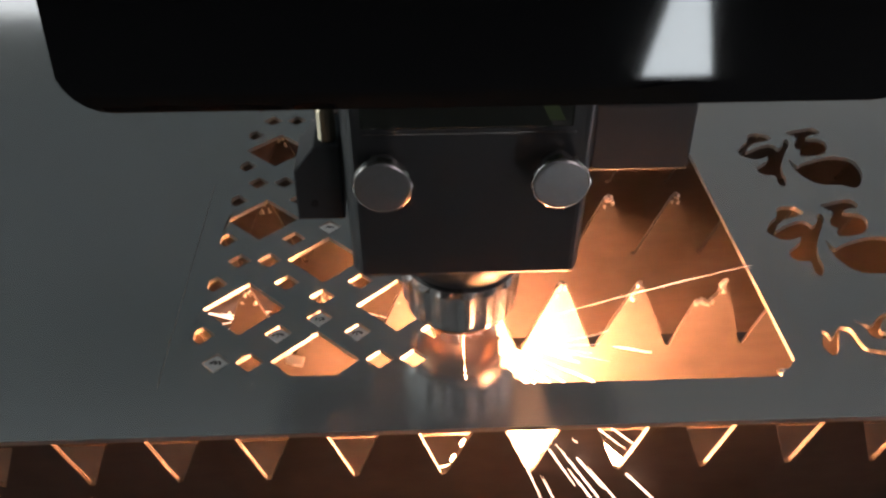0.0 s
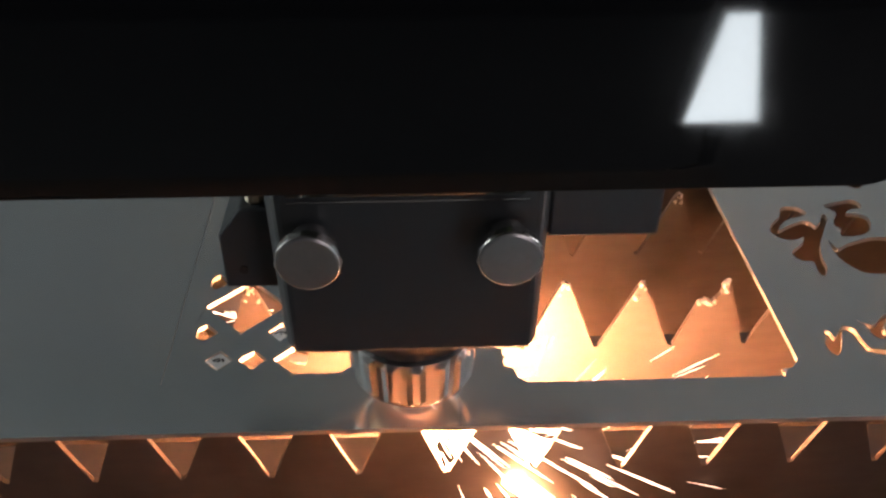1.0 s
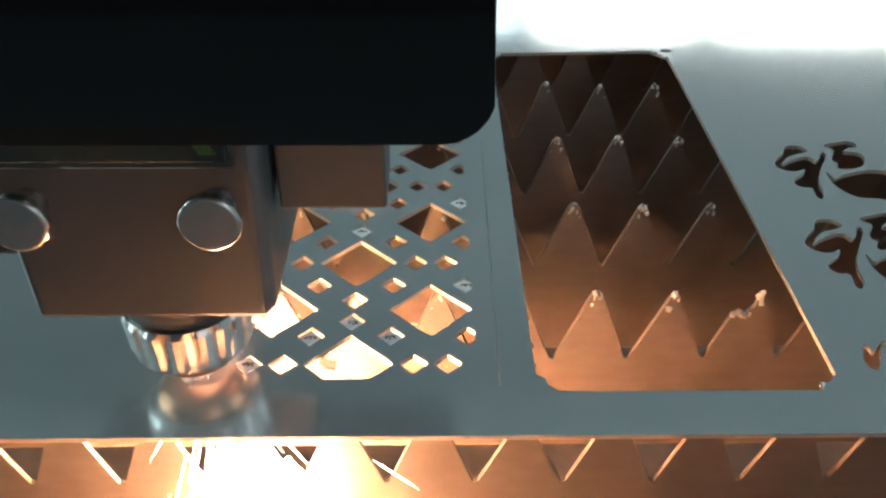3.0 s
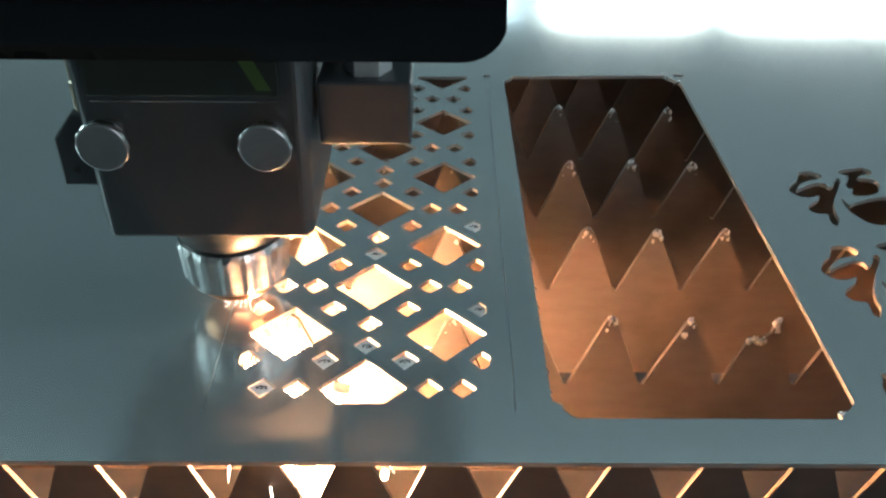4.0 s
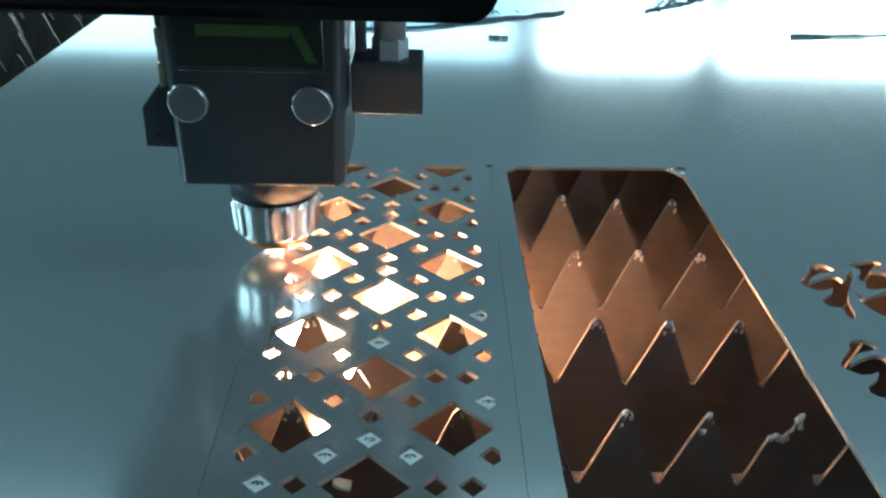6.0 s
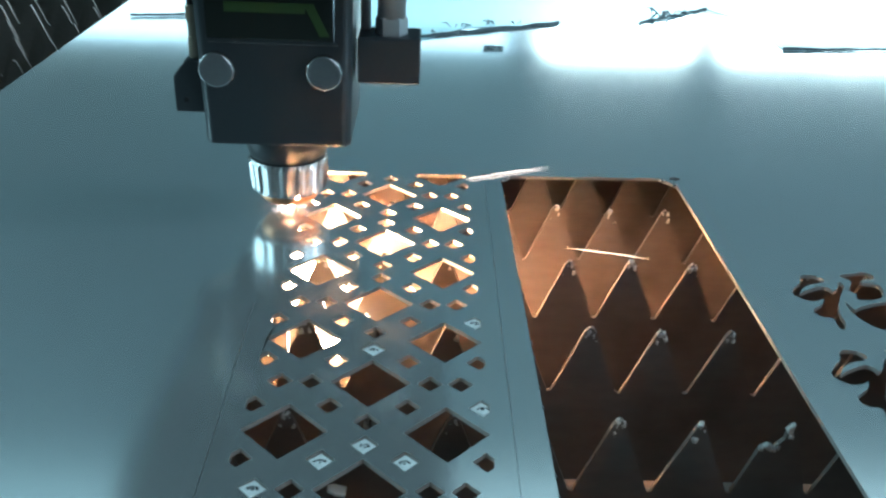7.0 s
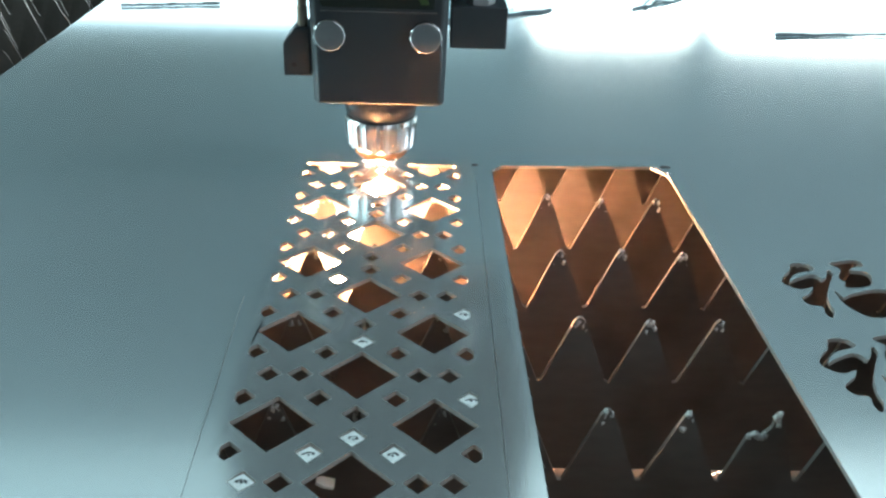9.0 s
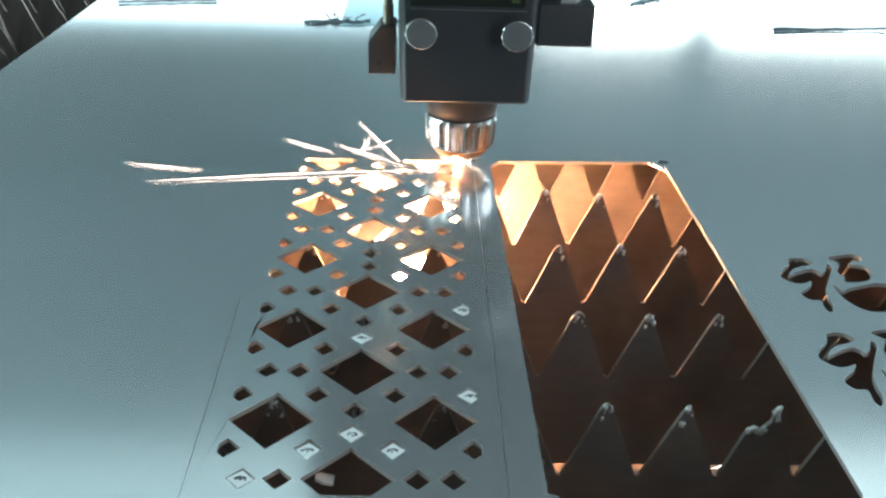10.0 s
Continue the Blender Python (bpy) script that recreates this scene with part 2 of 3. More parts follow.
SLUGS = [(0, 0.0233), (-0.0150, 0.0146), (0.0150, 0.0146), (-0.0362, 0.0), (0, 0.0857), (0.0440, 0.0467), (0.0440, 0.1089)]
holes = []
for k in range(1, 6):
    cy = (5 - k) * P
    holes.append(diamond(0, cy, D, lo=-0.0078 if k == 5 else -9))
    for sx in (-1, 1):
        for ox in (0.0238, 0.0362):
            holes.append(diamond(sx * ox, cy, DS))
        for sy in (-1, 1):
            if k == 5 and sy < 0:
                continue
            holes.append(diamond(sx * 0.0150, cy + sy * 0.0155, DS))
            holes.append(diamond(sx * 0.0440, cy + sy * 0.0155, DS, left=-0.0468, right=0.0468))
for k in range(0, 5):
    sy_ = (4.5 - k) * P
    for sx in (-1, 1):
        holes.append(diamond(sx * A, sy_, D, hi=0.2822 if k == 0 else 9))
    holes.append(diamond(0, sy_ - 0.0072, DS))
    if k:
        holes.append(diamond(0, sy_ + 0.0060, DS))

# the long opening, its corners nicked where the cut began and ended
OX0, OX1, OXT, OY0, OY1, OYR = 0.0677, 0.1756, 0.1768, -0.0147, 0.2832, 0.2868
holes.append([(OX0 + 0.0075, OY0), (OX1 - 0.0072, OY0), (OX1 - 0.0072, OY0 + 0.0035), (OX1 - 0.0035, OY0 + 0.0042), (OX1, OY0 + 0.0085),
              (OXT, OYR - 0.0115), (OXT - 0.0085, OYR), (OX0 + 0.0058, OY1), (OX0 + 0.0044, OY1 - 0.0030), (OX0, OY1 - 0.0065),
              (OX0, OY0 + 0.0085), (OX0 + 0.0035, OY0 + 0.0072), (OX0 + 0.0040, OY0 + 0.0035)])
# thin cut lines beside the pattern
KERF = 0.00010
holes.append([(0.0546 - KERF, -0.012), (0.0546 + KERF, -0.012), (0.0572 + KERF, 0.268), (0.0572 - KERF, 0.268)])
holes.append([(-0.0546 - KERF, -0.012), (-0.0546 + KERF, -0.012), (-0.0566 + KERF, 0.122), (-0.0566 - KERF, 0.122)])

# the crane motif, drawn in tenths of a millimetre from its left tip
BIRD = [(101, 164), (143, 182), (188, 170), (210, 125), (164, 97), (115, 81), (67, 42), (39, -6), (92, 29), (166, 65), (201, 52), (215, 21),
        (250, 60), (266, 102), (284, 114), (286, 75), (239, -9), (178, -127), (153, -214), (150, -273), (118, -337), (99, -309), (107, -239),
        (61, -230), (38, -198), (45, -161), (109, -103), (131, -57), (93, -77), (45, -78), (6, -40), (0, 0), (34, 55), (80, 105)]
HEADP = [(310, 184), (399, 217), (454, 229), (485, 199), (472, 160), (427, 152), (392, 122), (448, 109), (474, 81), (463, 23), (425, -34),
         (368, -58), (307, -60), (300, -40), (318, 0), (300, 20), (305, 50), (325, 90), (345, 129)]
LEAF = [(228, -85), (246, -150), (295, -119), (400, -78), (468, -70), (538, -100), (545, -195), (504, -306), (447, -362), (389, -333),
        (298, -325), (248, -271), (222, -190)]
SCRAP = [(1913, 93), (1933, 83), (1940, 50), (1983, 104), (2001, 113), (2031, 95), (2039, 27), (2050, -12), (2087, -22), (2130, -42),
         (2130, -70), (2063, -44), (2022, -15), (2015, 48), (2001, 85), (1982, 84), (1946, 0), (1916, -46), (1894, -32), (1888, 14), (1905, 50)]
CURL = [(2059, 147), (2099, 120), (2127, 122), (2180, 173), (2260, 205), (2260, 190), (2190, 155), (2140, 83), (2200, 66), (2200, 48),
        (2117, 37), (2090, 58), (2086, 106)]
for bx, by in ((0.2014, 0.1451), (0.1930, 0.0764)):
    for shape in (BIRD, HEADP, LEAF):
        holes.append(rounded([(bx + x * 1e-4, by + y * 1e-4) for x, y in shape]))
for shape in (SCRAP, CURL):
    holes.append(rounded([(x * 1e-4, y * 1e-4) for x, y in shape]))
sheet_outline = [(-0.297, -0.0352), (1.20, -0.0352), (1.20, 1.35), (-0.297, 1.35)]
steel_sheet = part("steel_sheet", plate_mesh("steel_sheet", sheet_outline, holes, -TH, 0), M_SHEET)
steel_sheet.data.materials.append(M_EDGE)
for f_ in steel_sheet.data.polygons:
    if abs(f_.normal.z) < 0.5:
        f_.material_index = 1
tagged(steel_sheet, "brushed stainless steel sheet with cut diamond pattern and long opening", "metal sheet")

# slugs that have not dropped out of their holes
for n_, (x, y) in enumerate(SLUGS):
    r = DS - 0.0006
    outline = diamond(0, 0, r, left=-9, right=0.0025 if abs(x) > 0.04 else 9)
    b = prism(outline, -0.0007, 0.0006, 0.00015)
    ob = part("cut_slug", b, M_SLUG)
    ob.matrix_basis = pose(x, y, -0.0007, random.uniform(-7, -3), random.uniform(-4, 4), random.uniform(-4, 4))
    eye = random.Random(n_ + 400)
    burr = bmesh.new()  # burnt specks round the pierce point
    for k in range(7):
        a, q = math.pi * (0.05 + 0.15 * k) + eye.uniform(-0.15, 0.15), eye.uniform(0.0014, 0.0021)
        sp = lump(eye.uniform(0.00030, 0.00055), n_ * 9 + k, (1.4, 0.9, 0.5), 0.8, 1)
        bmesh.ops.translate(sp, verts=sp.verts, vec=(q * math.cos(a), 0.8 * q * math.sin(a) - 0.0006, 0.00062))
        me = bpy.data.meshes.new("tmp")
        sp.to_mesh(me)
        sp.free()
        burr.from_mesh(me)
        bpy.data.meshes.remove(me)
    part("burr", burr, M_CUT, ob, "dark burnt burr")
    dot = lump(eye.uniform(0.0004, 0.0007), n_ + 3, (1.2, 1, 0.6), 0.8, 1)
    bmesh.ops.translate(dot, verts=dot.verts, vec=(eye.uniform(-0.0004, 0.0004), eye.uniform(-0.0010, -0.0002), 0.0007))
    part("spatter", dot, M_CUT, ob, "dark spatter dot")
    tagged(ob, "small bright diamond offcut tilted in its hole in the sheet", "offcut", "offcuts left in the pattern")

# an offcut caught below the pattern, and small melted spots round the cut
chip = part("caught_offcut", prism([(-0.0036, -0.0040), (-0.0008, -0.0050), (0.0030, -0.0036), (0.0040, 0.0046), (-0.0010, 0.0034), (-0.0034, 0.0006)], -0.0005, 0.0005, 0.0001), M_SATIN)
chip.matrix_basis = pose(-0.0088, 0.0085, -0.0075, -20, 23, 0)
tagged(chip, "bright ragged steel offcut caught on a slat below the pattern", "offcut")
for x, y, rr in ((0.1705, 0.2845, 0.0013), (0.1762, 0.2770, 0.0015), (0.0686, 0.2770, 0.0009), (0.1690, -0.0118, 0.0012)):
    bead = part("melt_bead", lump(rr, x * 900, (1.3, 0.9, 0.8), 0.4), M_CHROME, None, "", True)
    bead.matrix_basis = pose(x, y, -0.0004)
    tagged(bead, "tiny bright melted bead on the cut edge", "bead", "melted beads")
rag = random.Random(77)
for k in range(16):  # ragged dross hanging on the edge of the long opening
    yy = -0.004 + 0.0175 * k + rag.uniform(-0.006, 0.006)
    burr = part("edge_burr", lump(rag.uniform(0.0004, 0.0008), k + 31, (0.7, 2.2, 0.9), 0.7), M_CUT, None, "", True)
    burr.matrix_basis = pose(OX0 + 0.0004, yy, -0.0012)
    tagged(burr, "small ragged dark burr on the cut edge", "burr", "burrs along the opening")
for x, y, rr in ((0.1775, 0.2868, 0.0022), (0.0576, 0.2834, 0.0016)):
    spot = part("scorch_spot", lump(rr, x * 700, (1.5, 1.1, 0.15), 0.6), M_CUT, None, "", True)
    spot.matrix_basis = pose(x, y, 0.0001)
    tagged(spot, "small dark scorched pierce mark on the sheet", "scorch mark", "pierce marks")

# ---- the support slats ----
PITCH, ROWS_Y, STEP = 0.0324, 0.2470, 0.0670
PHASE = {0: 0.0987, 1: 0.0976, 2: 0.0976, 3: 0.0981, 4: 0.0952}
VALLEY, FOOT = -0.0385, -0.092


def support_slat(i):
    y = ROWS_Y - i * STEP
    phase = PHASE.get(i, 0.097 + 0.003 * math.sin(i * 2.1))
    rnd = random.Random(50 + i)
    x0 = phase - 38 * PITCH
    tips = []
    n = 91
    top = []
    for k in range(n):
        tx = x0 + k * PITCH
        h = -TH - 0.0004 - abs(rnd.gauss(0, 0.0012))
        broken = i == 3 and k == 40
        w = rnd.uniform(0.0008, 0.0017)
        top.append((tx - PITCH / 2 + 0.0008, VALLEY + rnd.uniform(-0.0008, 0.0008)))
        if broken:
            top += [(tx - 0.0082, -0.0165), (tx - 0.0060, -0.0135), (tx - 0.0025, -0.0150), (tx + 0.0012, -0.0105), (tx + 0.0022, -0.004), (tx + 0.0045, -0.0035)]
        else:
            top += [(tx - w - 0.0012, h - 0.0022), (tx - w * 0.5, h), (tx + w * 0.6, h - 0.0002), (tx + w + 0.0011, h - 0.0026)]
        top.append((tx + PITCH / 2 - 0.0012, VALLEY + rnd.uniform(-0.0008, 0.0008)))
        tips.append((tx, h))
    pts = [(x0 - PITCH / 2, FOOT), (x0 + (n - 0.5) * PITCH, FOOT)] + top[::-1]
    thing = empty("support_slat")
    b = plate_mesh("blade", pts, [], -0.0010, 0.0010)
    bmesh.ops.transform(b, matrix=pose(0, 0, 0, 90), verts=b.verts)
    part("blade", b, M_SLAT, thing)
    if 0 <= i <= 4:
        for k in range(33, 44):
            tx, h = tips[k]
            if i == 3 and k == 40:
                spots = [(tx + 0.0030 + rnd.uniform(-0.001, 0.001), -0.0035 - 0.0011 * j, rnd.uniform(0.0008, 0.0013)) for j in range(6)]
                spots += [(tx - 0.0070 + 0.0016 * j, -0.0150 + rnd.uniform(-0.0006, 0.0006), rnd.uniform(0.0009, 0.0015)) for j in range(5)]
            else:
                spots = []
                for j in range(rnd.randint(5, 8)):
                    q = rnd.random() ** 1.5 * 0.0075
                    side = rnd.choice((-1, 1))
                    spots.append((tx + side * (0.0007 + q * 0.40) * rnd.uniform(0.5, 1.0), h - 0.0008 - q, rnd.uniform(0.0006, 0.0013)))
            bm = bmesh.new()
            for j, (sx, sz, sr) in enumerate(spots):
                lb = lump(sr, k * 7 + i + j, (1, 1.0, 1.5), 0.7)
                bmesh.ops.translate(lb, verts=lb.verts, vec=(sx, -0.0004, min(sz, -TH - sr * 1.9)))
                me = bpy.data.meshes.new("tmp")
                lb.to_mesh(me)
                lb.free()
                bm.from_mesh(me)
                bpy.data.meshes.remove(me)
            tagged(part("slag_crust", bm, M_SLAG, thing, "pale melted slag crust", True), kind="stuff")
    thing.matrix_basis = pose(0, y, 0)
    tagged(thing, "brown scorched toothed steel support slat under the sheet", "support slat", "slats of the cutting table")
    return thing


for i in range(-10, 7):
    support_slat(i)

# the open machine bed below
bed = empty("cutting_bed")
part("side_rail", box(-1.19, -1.12, -0.6, 1.5, -0.30, -0.092, 0.004), M_TRAY, bed)
part("side_rail", box(1.76, 1.83, -0.6, 1.5, -0.30, -0.092, 0.004), M_TRAY, bed)
part("scrap_tray", box(-1.19, 1.83, -0.6, 1.5, -0.32, -0.30), M_TRAY, bed)
for lx in (-1.15, 1.79):
    for ly in (-0.55, 1.45):
        part("leg", box(lx - 0.03, lx + 0.03, ly - 0.03, ly + 0.03, FZ, -0.30, 0.003), M_TRAY, bed)
tagged(bed, "dark brown steel bed and scrap tray of the cutter", "machine bed")

# ---- protective film on the far part of the sheet ----
film_pts = [(-0.05, 0.602), (0.0186, 0.6173), (0.058, 0.668), (0.159, 0.7006), (0.2447, 0.7136), (0.290, 0.750), (0.341, 0.800), (0.368, 0.740),
            (0.3662, 0.622), (0.4548, 0.634), (0.62, 0.66), (0.62, 1.30), (-0.05, 1.30)]
film = part("protective_film", prism(film_pts, 0.0002, 0.0005), M_FILM)
tagged(film, "pale blue protective film with a torn edge on the steel sheet", "film")


def curl_strip(points, w, seed):
    """A thin ragged strip lying on the sheet."""
    rnd = random.Random(seed)
    b = bmesh.new()
    prev = None
    for k, (x, y) in enumerate(points):
        ww = w * rnd.uniform(0.4, 1.5)
        z = 0.0012 + rnd.uniform(0, 0.0012)
        cur = [b.verts.new((x, y - ww, 0.0005)), b.verts.new((x, y, z + 0.0012)), b.verts.new((x, y + ww, 0.0006))]
        if prev:
            for j in range(2):
                b.faces.new((prev[j], cur[j], cur[j + 1], prev[j + 1]))
        prev = cur
    return b


def along(p, q, n, wob, seed):
    rnd = random.Random(seed)
    return [(p[0] + (q[0] - p[0]) * k / n, p[1] + (q[1] - p[1]) * k / n + rnd.uniform(-wob, wob)) for k in range(n + 1)]


for seed, (p, q, w, wob) in enumerate([((-0.01, 0.612), (0.159, 0.7006), 0.0028, 0.004), ((0.2447, 0.7136), (0.341, 0.800), 0.0028, 0.003),
                                       ((0.0739, 0.5934), (0.0922, 0.5918), 0.0020, 0.001), ((-0.2740, 0.669), (-0.1803, 0.6885), 0.0010, 0.0005),
                                       ((-0.0838, 0.613), (-0.0225, 0.616), 0.0033, 0.004), ((0.3662, 0.6226), (0.482, 0.6345), 0.0010, 0.001)]):
    ob = part("film_shred", curl_strip(along(p, q, 16, wob, seed), w, seed), M_SHRED)
    tagged(ob, "thin dark curled shred of torn film on the sheet", "film shred", "film shreds")

# torn tufts standing up along the tear
tuft_rnd = random.Random(9)
for n_, (x, y, size) in enumerate([(0.030, 0.636, 0.010), (0.052, 0.664, 0.014), (0.088, 0.682, 0.016), (0.112, 0.690, 0.012), (0.262, 0.732, 0.020),
                                   (0.278, 0.748, 0.026), (0.300, 0.764, 0.018), (-0.060, 0.622, 0.018), (-0.040, 0.621, 0.014)]):
    tuft = bmesh.new()
    for k in range(5):
        a = tuft_rnd.uniform(0.3, 2.8)
        ln = size * tuft_rnd.uniform(0.4, 1.0)
        base = Vector((tuft_rnd.uniform(-0.5, 0.5) * size, tuft_rnd.uniform(-0.1, 0.2) * size, 0.0008))
        tip = base + Vector((math.cos(a) * ln, math.sin(a) * ln, 0.25 * ln))
        mid = (base + tip) / 2 + Vector((tuft_rnd.uniform(-0.2, 0.2) * ln, 0, 0.22 * ln))
        tb = tube([base, mid, tip], 0.05 * size, 5, True)
        me = bpy.data.meshes.new("tmp")
        tb.to_mesh(me)
        tb.free()
        tuft.from_mesh(me)
        bpy.data.meshes.remove(me)
    ob = part("film_tuft", tuft, M_SHRED, None, "", True)
    ob.matrix_basis = pose(x, y, 0)
    tagged(ob, "curled grey-blue tuft of torn protective film", "film shred", "film tufts")

# ---- the cutting head: origin where the beam meets the sheet ----
laser_head = tagged(empty("laser_head"), "dark grey laser cutting head with chrome screws and black cover", "laser head")
HX = 0.0392
b = prism([(-HX + 0.0035, -0.036), (HX - 0.0028, -0.036), (HX, -0.031), (HX, 0.030), (-HX, 0.030), (-HX, -0.031)], 0.0482, 0.160, 0.0016)
for v in b.verts:  # the lower edges draw in a little
    if v.co.z < 0.055:
        v.co.x *= 0.935
body = part("body", b, M_BODY, laser_head)
part("panel_line", box(-0.031, 0.031, -0.0364, -0.0350, 0.1004, 0.1009), M_CHROME, body, "thin bright seam")
part("display", box(-0.0315, 0.0300, -0.0374, -0.0355, 0.1025, 0.134, 0.0008), M_GLASS, laser_head, "dark display window with a green stripe")
stripe = bmesh.new()
box(-0.022, 0.016, -0.0378, -0.0372, 0.1157, 0.1204, 0, 1, stripe)
part("stripe", stripe, M_GREEN, laser_head, "dull green stripe")
b = prism([(0.0153, 0.1204), (0.0200, 0.1204), (0.0272, 0.1052), (0.0228, 0.1052)], 0.0372, 0.0378)
bmesh.ops.transform(b, matrix=pose(0, 0, 0, 90), verts=b.verts)
part("stripe", b, M_GREEN, laser_head, "dull green stripe")
for sx in (-0.0254, 0.0256):
    sm = pose(sx, -0.0380, 0.0903, 90)
    screw = part("thumb_screw", lathe([(0.0052, 0.0), (0.0052, 0.0072), (0.0084, 0.0074), (0.0086, 0.0080), (0.0086, 0.0102), (0.0082, 0.0106)], 48, 0.0002, 2, 4, sm), M_CHROME, laser_head, "knurled chrome thumb screw")
    part("screw_face", lathe([(0.0079, 0.0104), (0.0079, 0.0109), (0.0075, 0.0111)], 40, axis_m=sm), M_SCREW, screw, "turned steel face")
# nozzle group
part("collar", lathe([(0.0150, 0.030), (0.0205, 0.034), (0.0225, 0.043), (0.0225, 0.0505)], 48, axis_m=pose(0.0, -0.0045, 0.0)), M_BODY, laser_head, "dark tapered collar", True)
part("retaining_ring", lathe([(0.0172, 0.0125), (0.0200, 0.0138), (0.0210, 0.0160), (0.0220, 0.0300), (0.0210, 0.0325), (0.0190, 0.0330)], 64, 0.0009, 2, 3, pose(0.0, -0.0045, 0.0)), M_CHROME, laser_head, "fluted chrome retaining ring")
part("insulator_lip", lathe([(0.0110, 0.0062), (0.0146, 0.0076), (0.0164, 0.0100), (0.0164, 0.0122), (0.0150, 0.0135)], 48, axis_m=pose(0.0, -0.0045, 0.0)), M_COPPER, laser_head, "thin copper lip", True)
part("nozzle", lathe([(0.0012, 0.0012), (0.0022, 0.0014), (0.0060, 0.0042), (0.0100, 0.0070), (0.0105, 0.0090)], 32), M_COPPER, laser_head, "copper nozzle cone", True)
# block on the right with its air fitting
block = part("sensor_block", box(0.0394, 0.0710, -0.0215, 0.004, 0.0778, 0.1012, 0.0010), M_BLOCK, laser_head, "plain dark grey block")
part("hex_nut", lathe([(0.0078, 0.1002), (0.0082, 0.1012), (0.0082, 0.1092), (0.0076, 0.1102)], 6, axis_m=pose(0.0560, -0.010, 0)), M_SATIN, block, "steel hexagon nut")
part("fitting", lathe([(0.0072, 0.1095), (0.0072, 0.160)], 32, axis_m=pose(0.0560, -0.010, 0)), M_SATIN, block, "shiny steel cylinder", True)
part("rod", lathe([(0.0027, 0.098), (0.0027, 0.160)], 20, axis_m=pose(0.0425, -0.001, 0)), M_SATIN, block, "thin steel rod", True)
# bracket on the left with brass fitting and cable
b = prism([(-0.0550, 0.0582), (-0.0394, 0.0582), (-0.0394, 0.0860), (-0.0480, 0.0860), (-0.0550, 0.0770)], -0.006, 0.0166, 0.0008)
bmesh.ops.transform(b, matrix=pose(0, 0, 0, 90), verts=b.verts)
bracket = part("cable_bracket", b, M_BODY, laser_head, "small dark bracket with a chamfered corner")
part("bolt", lathe([(0.0014, 0.0), (0.0014, 0.0006)], 12, axis_m=pose(-0.0490, -0.0165, 0.0650, 90)), M_RUBBER, bracket, "black bolt hole")
part("brass_fitting", lathe([(0.0022, 0.0860), (0.0030, 0.0870), (0.0030, 0.0970), (0.0026, 0.0975), (0.0026, 0.1040), (0.0031, 0.1045), (0.0031, 0.1120), (0.0022, 0.1130)], 12, axis_m=pose(-0.0438, -0.012, 0)), M_BRASS, bracket, "slim brass cable fitting")
part("cable", tube([(-0.0438, -0.012, 0.112), (-0.0440, -0.012, 0.121), (-0.0465, -0.010, 0.131), (-0.0475, -0.008, 0.160)], 0.0022), M_RUBBER, bracket, "black cable", True)
# glossy cover above
b = box(-0.0923, 0.0970, -0.0870, 0.110, 0.1350, 0.62)
bmesh.ops.bevel(b, geom=[e for e in b.edges if abs(e.verts[0].co.y - e.verts[1].co.y) > 0.1 and min(v.co.z for v in e.verts) < 0.2], offset=0.011, segments=6, profile=0.5, affect="EDGES")
bmesh.ops.bevel(b, geom=[e for e in b.edges if abs(e.verts[0].co.z - e.verts[1].co.z) > 0.3], offset=0.020, segments=14, profile=0.5, affect="EDGES")
cover = part("cover", b, M_COVER, laser_head, "glossy black cover with rounded edges")
for p in cover.data.polygons:
    p.use_smooth = True
cover.modifiers.new("face_normals", "WEIGHTED_NORMAL")

# ---- unseen glowing panel, added for the bright patch mirrored in the cover ----
patch_light = tagged(empty("patch_light"), "made-up glowing panel that puts a bright patch on the cover", "work light")
b = prism([(0.256, -0.140), (0.324, -0.140), (0.302, -0.020), (0.275, -0.020)], 0.6400, 0.6410)
bmesh.ops.transform(b, matrix=pose(0, 0, 0, 90), verts=b.verts)
part("patch_face", b, M_PATCH_GLOW, patch_light, "glowing white face mirrored in the cover")
# housing, stem and foot are made up to carry the panel
b = prism([(0.250, -0.145), (0.330, -0.145), (0.307, -0.014), (0.270, -0.014)], 0.6412, 0.6600, 0.001)
bmesh.ops.transform(b, matrix=pose(0, 0, 0, 90), verts=b.verts)
part("housing", b, M_RUBBER, patch_light, "black housing")
part("stem", tube([(0.290, -0.652, -0.144), (0.290, -0.655, -0.40), (0.290, -0.655, FZ + 0.012)], 0.008), M_RUBBER, patch_light, "black stem", True)
part("foot", lathe([(0.090, FZ), (0.090, FZ + 0.010), (0.084, FZ + 0.014)], 32, axis_m=pose(0.290, -0.655, 0)), M_RUBBER, patch_light, "round black foot")

# ---- plasma and sparks ----
plume = tagged(empty("cutting_plume"), "white-hot cutting plume and sparks under the sheet", "plume")
part("flash", lump(0.0021, 3, (1, 1, 0.7), 0.3), M_CORE, plume, "white-hot cutting point", True)
# the jet trails along local +x below the sheet
rnd = random.Random(11)
for k in range(26):
    s = (k + 0.5) / 26
    a = rnd.gauss(0, 0.24) * (0.25 + s)
    q = Vector(((0.003 + 0.062 * s) * math.cos(a), (0.003 + 0.062 * s) * math.sin(a) + 0.008 * s, -0.0095 - 0.056 * s ** 0.65 + rnd.gauss(0, 0.004 * s)))
    lb = lump(0.0024 + 0.0030 * s * rnd.uniform(0.5, 1.2), k, (1.8, 0.9, 0.9), 0.6, 2)
    bmesh.ops.transform(lb, matrix=Matrix.Translation(q) @ pose(0, 0, 0, 0, 34, math.degrees(a)), verts=lb.verts)
    part("jet", lb, M_PLASMA, plume, "", True)
